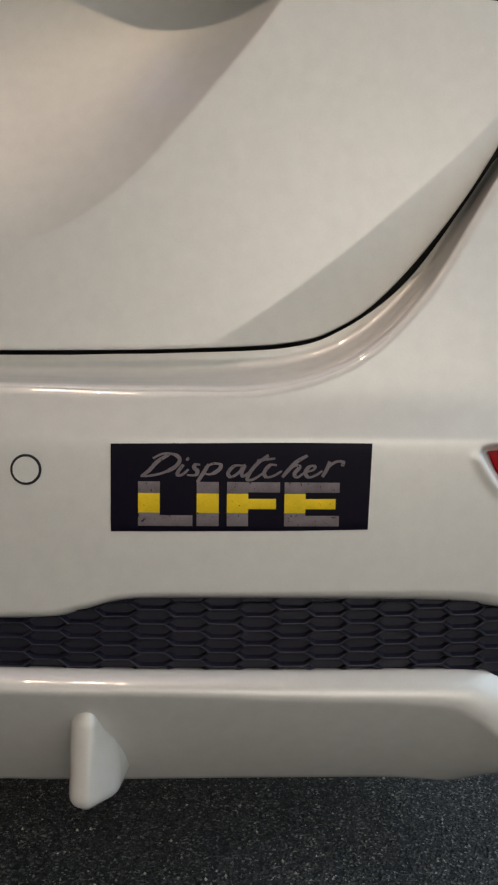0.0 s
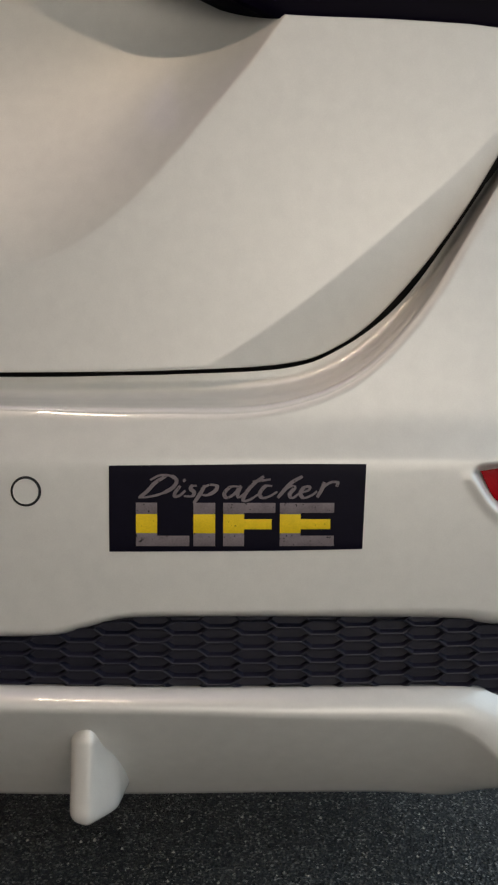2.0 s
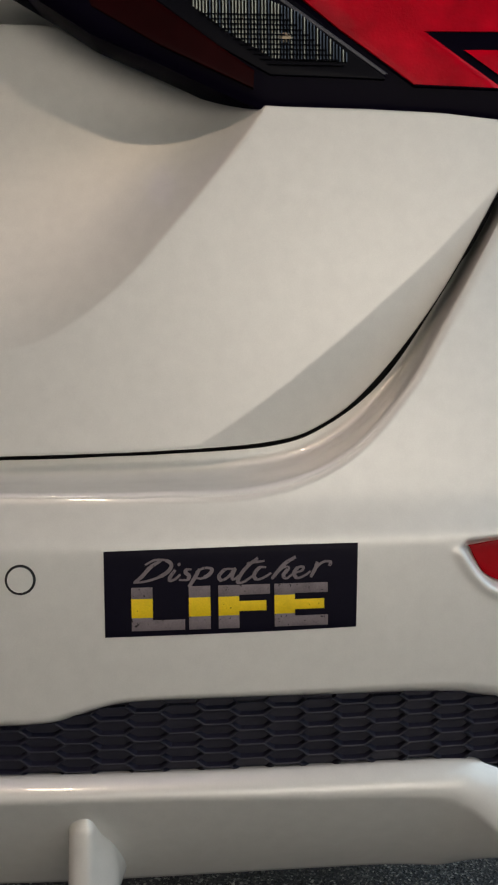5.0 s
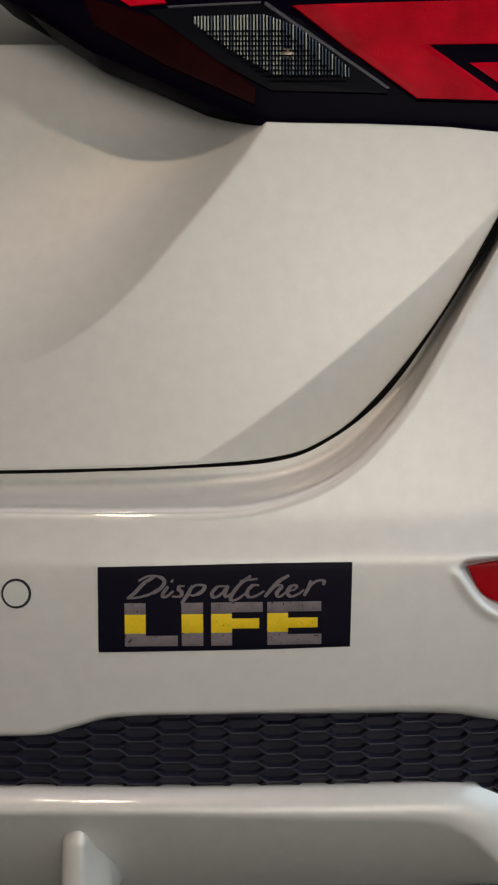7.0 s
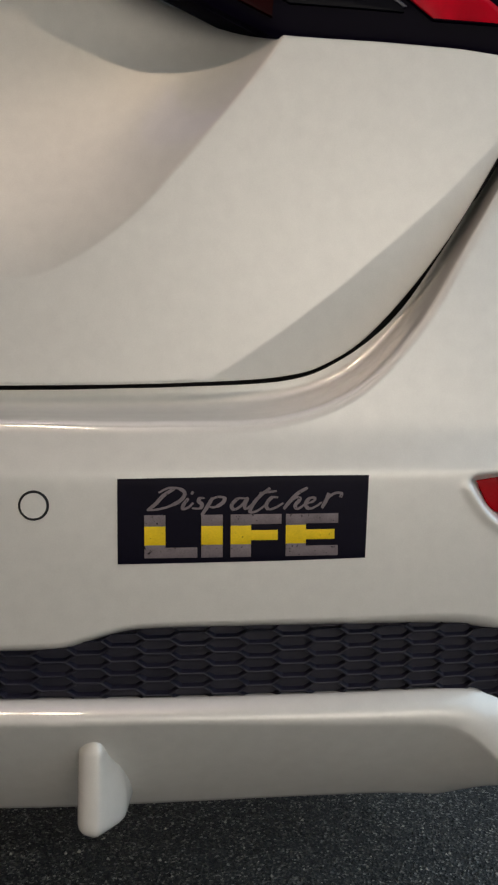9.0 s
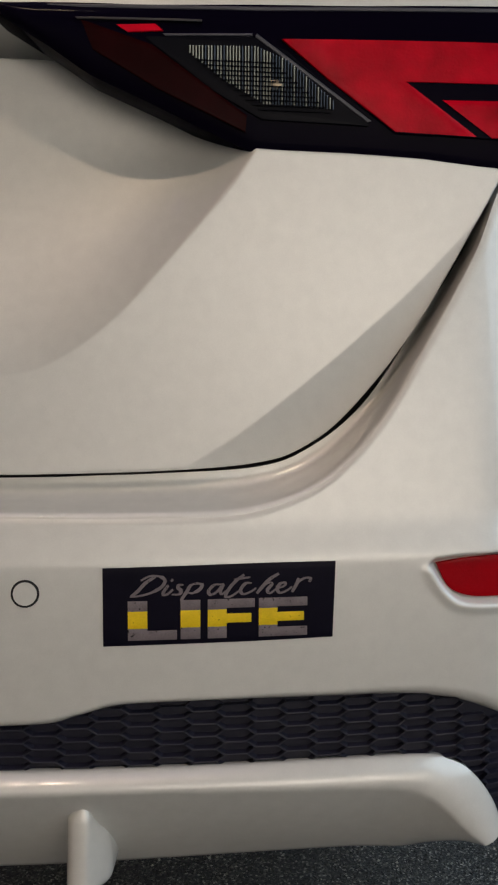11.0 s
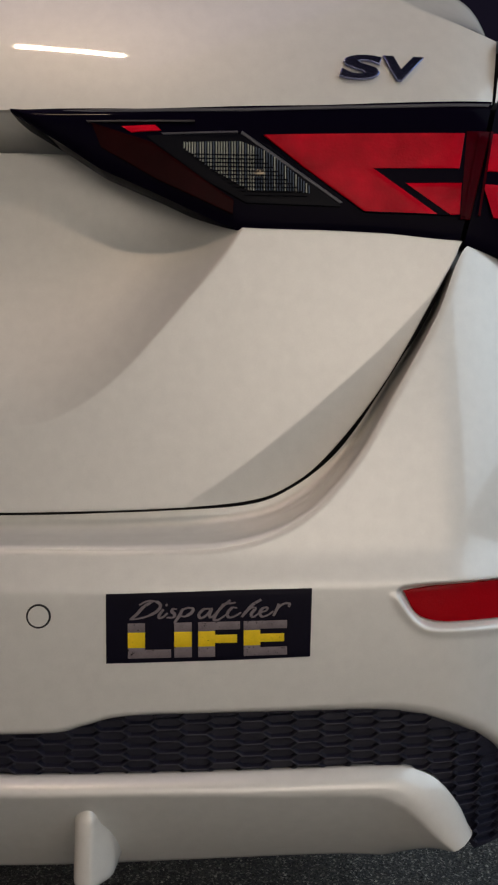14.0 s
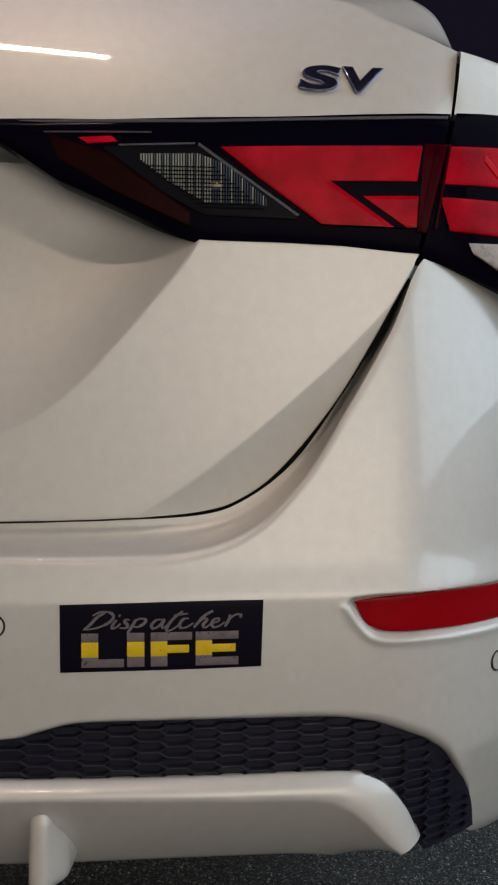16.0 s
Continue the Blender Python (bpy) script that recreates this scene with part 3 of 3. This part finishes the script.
for side in (1, -1):
    fin(side)
    inner_lamp(side)
    outer_lamp(side)
    lens("reflector", [(.564, .5275), (.577, .506), (.602, .497), (.66, .4955), (.745, .4935), (.79, .492)], [(.563, .5285), (.58, .531), (.602, .533), (.66, .534), (.745, .531), (.80, .527)],
         lambda x: yb(x) + 0.007, REFLEX, bumper, side, "long red reflector set into the bumper", tension=0.2)

# parking sensors: a disc in a dark ring
for x, z in ((.196, .513), (-.196, .513), (.735, .445), (-.735, .445)):
    y = float(bumper_depth(np.array([[x]]), np.array([[z]]))[0, 0])
    nx = (float(yb(x + 0.01)) - float(yb(x - 0.01))) / 0.02
    m = Matrix.Translation((x, y, z)) @ Matrix.Rotation(math.atan(nx), 4, "Z") @ Matrix.Rotation(math.pi / 2, 4, "X")
    bm = bmesh.new()
    bmesh.ops.create_cone(bm, cap_ends=True, segments=40, radius1=0.0123, radius2=0.0121, depth=0.0016, matrix=m)
    sensor = part("sensor_ring", bm, SEAL, bumper, "thin black ring of a parking sensor", smooth=False)
    bm = bmesh.new()
    bmesh.ops.create_cone(bm, cap_ends=True, segments=40, radius1=0.0106, radius2=0.0101, depth=0.0032, matrix=m)
    part("sensor_cap", bm, PAINT, sensor, "painted sensor cap", smooth=False)

# quarter panels above and beside the lamps, run forward along the sides
for side in (1, -1):
    A = curve([(.6775, 1.0618), (.715, 1.066), (.755, 1.068), (.81, 1.069), (.885, 1.053)], 8)
    B = curve([(.6865, 1.136), (.72, 1.131), (.755, 1.125), (.81, 1.113), (.885, 1.08)], 8)
    P = loft(A, B, 16, lambda x, z, v: yt(x) + 0.008 + 0.25 * np.maximum(0, z - 1.10) ** 1.0)
    top = P[-1]
    extra = [top + np.array([0, 0.02, 0.008]), top + np.array([0, 0.06, 0.016]), top + np.array([0, 0.6, 0.02])]
    P = np.concatenate([(P[0] + np.array([0, 0.02, 0]))[None], P, np.array(extra)])
    P[..., 0] *= side
    surface("quarter_panel", P, PAINT, car, "pearl white quarter panel shoulder", flip=side < 0)


def body_shell():
    profile = [(.36, .26), (.33, .70), (.30, 1.08), (.80, 1.13), (1.40, 1.40), (2.3, 1.43), (3.1, 1.10), (4.2, .86), (4.48, .62), (4.45, .26)]
    half = [.80, .89, .86, .86, .66, .64, .80, .86, .80, .78]
    bm = bmesh.new()
    left = [bm.verts.new((-w, y, z)) for (y, z), w in zip(profile, half)]
    right = [bm.verts.new((w, y, z)) for (y, z), w in zip(profile, half)]
    k = len(profile)
    for i in range(k):
        bm.faces.new((left[i], left[(i + 1) % k], right[(i + 1) % k], right[i]))
    bm.faces.new(left[::-1])
    bm.faces.new(right)
    bmesh.ops.recalc_face_normals(bm, faces=bm.faces)
    bmesh.ops.bevel(bm, geom=list(bm.edges), offset=0.035, segments=3, affect="EDGES")
    return part("body", bm, PAINT, car, "pearl white car body", smooth=True)


body = body_shell()
bm = bmesh.new()
bmesh.ops.create_cube(bm, size=1, matrix=Matrix.Translation((0, 2.3, .235)) @ Matrix.Diagonal((1.5, 3.9, 0.05, 1)))
part("underbody", bm, SEAL, car, "dark underbody", smooth=False)
for x, y in ((.76, 1.05), (-.76, 1.05), (.76, 3.75), (-.76, 3.75)):
    m = Matrix.Translation((x, y, .32)) @ Matrix.Rotation(math.pi / 2, 4, "Y")
    bm = bmesh.new()
    bmesh.ops.create_cone(bm, cap_ends=True, segments=48, radius1=0.32, radius2=0.32, depth=0.21, matrix=m)
    bmesh.ops.bevel(bm, geom=[e for e in bm.edges if len(e.link_faces) == 2 and e.calc_face_angle(0) > 1], offset=0.03, segments=3, affect="EDGES")
    wheel = part("tyre", bm, RUBBER, car, "black rubber tyre", smooth=False)
    bm = bmesh.new()
    bmesh.ops.create_cone(bm, cap_ends=True, segments=32, radius1=0.21, radius2=0.20, depth=0.225, matrix=m)
    part("rim", bm, ALLOY, wheel, "alloy rim", smooth=False)


# ---- badge on the trunk lid ----
def text_mesh(name, words, size, shear, extrude, bevel=0.0, offset=0.0):
    data = bpy.data.curves.new(name, "FONT")
    data.body, data.size, data.shear, data.extrude, data.bevel_depth, data.offset = words, size, shear, extrude, bevel, offset
    data.resolution_u = 4
    data.bevel_resolution = 1
    ob = new(name, data)
    bpy.context.view_layer.update()
    mesh = bpy.data.meshes.new_from_object(ob.evaluated_get(bpy.context.evaluated_depsgraph_get()))
    bpy.data.objects.remove(ob)
    bpy.data.curves.remove(data)
    mesh.name = name
    mesh.materials.clear()
    return mesh


def fitted(mesh, x0, x1, z0, z1, depth, lift):
    """Stretch flat lettering to a box in (x, z) and lay it on a surface."""
    v = np.array([p.co[:] for p in mesh.vertices])
    lo, hi = v.min(0), v.max(0)
    x = x0 + (v[:, 0] - lo[0]) / (hi[0] - lo[0]) * (x1 - x0)
    z = z0 + (v[:, 1] - lo[1]) / (hi[1] - lo[1]) * (z1 - z0)
    y = depth(x, z) - (v[:, 2] - lo[2]) - lift
    for p, a, b, c in zip(mesh.vertices, x, y, z):
        p.co = (a, b, c)
    mesh.update()
    return mesh


on_upper = lambda x, z: upper_depth(x, z)
for ch, x0, x1 in (("S", .501, .549), ("V", .550, .597)):
    mesh = fitted(text_mesh("badge_letter", ch, 0.04, 0.12, 0.002, 0.0006, 0.0012), x0, x1, 1.080, 1.1105, on_upper, 0.0)
    link("badge_letter", mesh, BADGE, trunk_lid, "chrome trim letter " + ch)

# ---- sticker ----
A = curve([(.262, .465), (.330, .4655), (.400, .466), (.465, .467)], 16)
B = curve([(.262, .534), (.330, .535), (.400, .536), (.467, .536)], 16)
P = loft(A, B, 12, lambda x, z, v: bumper_depth(x, z) - 0.0007)
sticker = tagged(surface("bumper_sticker", P, VINYL, None, skirt=0.0006, round_by=0.0002), "black vinyl sticker with worn grey and yellow lettering on the bumper", "sticker")
lay = lambda x, z: bumper_depth(np.atleast_1d(x)[None], np.atleast_1d(z)[None])[0]


def stroke(bm, pts, width=0.0031):
    """One brush stroke of the script, its centre line in the sticker's own units (1000 long)."""
    p = curve([(.262 + x * .000205, .535 - y * .000207) for x, y in pts], 5)
    t = np.gradient(p, axis=0)
    t /= np.maximum(np.linalg.norm(t, axis=1, keepdims=True), 1e-9)
    nrm = np.stack([-t[:, 1], t[:, 0]], 1)
    w = width / 2 * (0.55 + 0.45 * np.sin(np.linspace(0.25, np.pi - 0.25, len(p))) ** 0.6) * (1 - 0.35 * np.abs(t[:, 0]) * (t[:, 1] > -0.4))
    a, b = p + nrm * w[:, None], p - nrm * w[:, None]
    va = [bm.verts.new((x, float(lay(x, z)[0]) - 0.0011, z)) for x, z in a]
    vb = [bm.verts.new((x, float(lay(x, z)[0]) - 0.0011, z)) for x, z in b]
    for k in range(len(va) - 1):
        bm.faces.new((va[k], va[k + 1], vb[k + 1], vb[k]))


def script_word(strokes):
    for name, lines in strokes:
        bm = bmesh.new()
        for line in lines:
            stroke(bm, line)
        bmesh.ops.recalc_face_normals(bm, faces=bm.faces)
        if sum(f.normal.y for f in bm.faces) > 0:
            bmesh.ops.reverse_faces(bm, faces=bm.faces)
        part("script_letter_" + name, bm, GREY_INK, sticker, smooth=False)


script_word([("d", [[(222, 42), (180, 68), (148, 102), (118, 126)], [(160, 58), (198, 40), (240, 42), (262, 60), (246, 88), (200, 112), (150, 124), (114, 126)]]),
             ("i", [[(276, 80), (256, 108), (256, 122), (276, 116), (296, 98)], [(288, 56), (296, 62)]]),
             ("s", [[(340, 80), (322, 80), (316, 92), (330, 104), (322, 120), (290, 120)]])])
script_word([("p", [[(372, 78), (352, 112), (328, 148)], [(356, 92), (388, 76), (418, 80), (410, 100), (380, 116), (358, 114)]]),
             ("a", [[(502, 82), (470, 84), (446, 110), (458, 126), (486, 110), (510, 80), (498, 110), (504, 124), (526, 108)]]),
             ("t", [[(600, 42), (560, 72), (530, 108), (520, 136), (544, 134), (578, 112)], [(556, 62), (592, 58), (626, 54)]])])
script_word([("c", [[(632, 80), (606, 80), (584, 108), (594, 126), (622, 120), (652, 102)]]),
             ("h", [[(750, 42), (708, 66), (672, 104), (654, 126)], [(662, 114), (700, 82), (720, 86), (700, 112), (712, 126), (738, 108)]]),
             ("e", [[(746, 106), (774, 96), (778, 82), (756, 86), (742, 108), (756, 126), (786, 116), (808, 100)]]),
             ("r", [[(836, 64), (826, 92), (808, 124)], [(820, 100), (842, 76), (866, 64), (888, 66), (884, 82)]])])


def block(x0, x1, z0, z1, mat, name):
    A, B = curve([(x0, z0), (x1, z0)], 6, 1), curve([(x0, z1), (x1, z1)], 6, 1)
    surface(name, loft(A, B, 3, lambda x, z, v: bumper_depth(x, z) - 0.0011), mat, sticker, skirt=0.0003, round_by=0.0001)


ZB, Z1, Z2, ZT = .4697, .4802, .4956, .5047
letters = {
    "L": (.2834, .3259, .3003), "I": (.3291, .3464, .3464), "F": (.3528, .3944, .3695), "E": (.3980, .4416, .4147)}
for ch, (x0, x1, xs) in letters.items():
    name = "letter_" + ch.lower()
    block(x0, xs, Z1, Z2, YELLOW_INK, name)
    block(x0, xs, Z2, ZT, GREY_INK, name)
    block(x0, xs, ZB, Z1, GREY_INK, name)
    if ch in "FE":
        block(xs, x1, .4968, ZT, GREY_INK, name)
        block(xs, x1 - .003, .4835, .4915, YELLOW_INK, name)
    if ch in "LE":
        block(xs, x1, ZB, .478, GREY_INK, name)

# ---- honeycomb cells of the insert ----
cell = hexagon_mesh()
low_c, high_c = curve(INS_LOW, 10, 0.15), curve(LOW, 10, 0.15)
region = np.vstack([high_c[:111], INS_LOW[11:12], low_c[:111][::-1], high_c[:1]])
for side in (1, -1):
    for i in range(0, 26):
        for j in range(0, 16):
            x, z = 0.0075 + i * 0.0285, 0.4045 - j * 0.0119 - (i % 2) * 0.00595
            d, s = away(np.array([[x]]), np.array([[z]]), region)
            if d[0, 0] < (-0.0035 if x < 0.60 else 0.0055 if x < 0.65 else 0.0075) or (x > 0.696 and z < 0.262):
                continue
            ob = link("honeycomb_cell", cell, None, insert)
            y = float(insert_depth(np.array(x), np.array(z)))
            slope = 0.302 * x + (5 * max(0, x - 0.6))
            ob.matrix_world = Matrix.Translation((side * x, y - 0.0056, z)) @ Matrix.Rotation(side * math.atan(slope), 4, "Z")
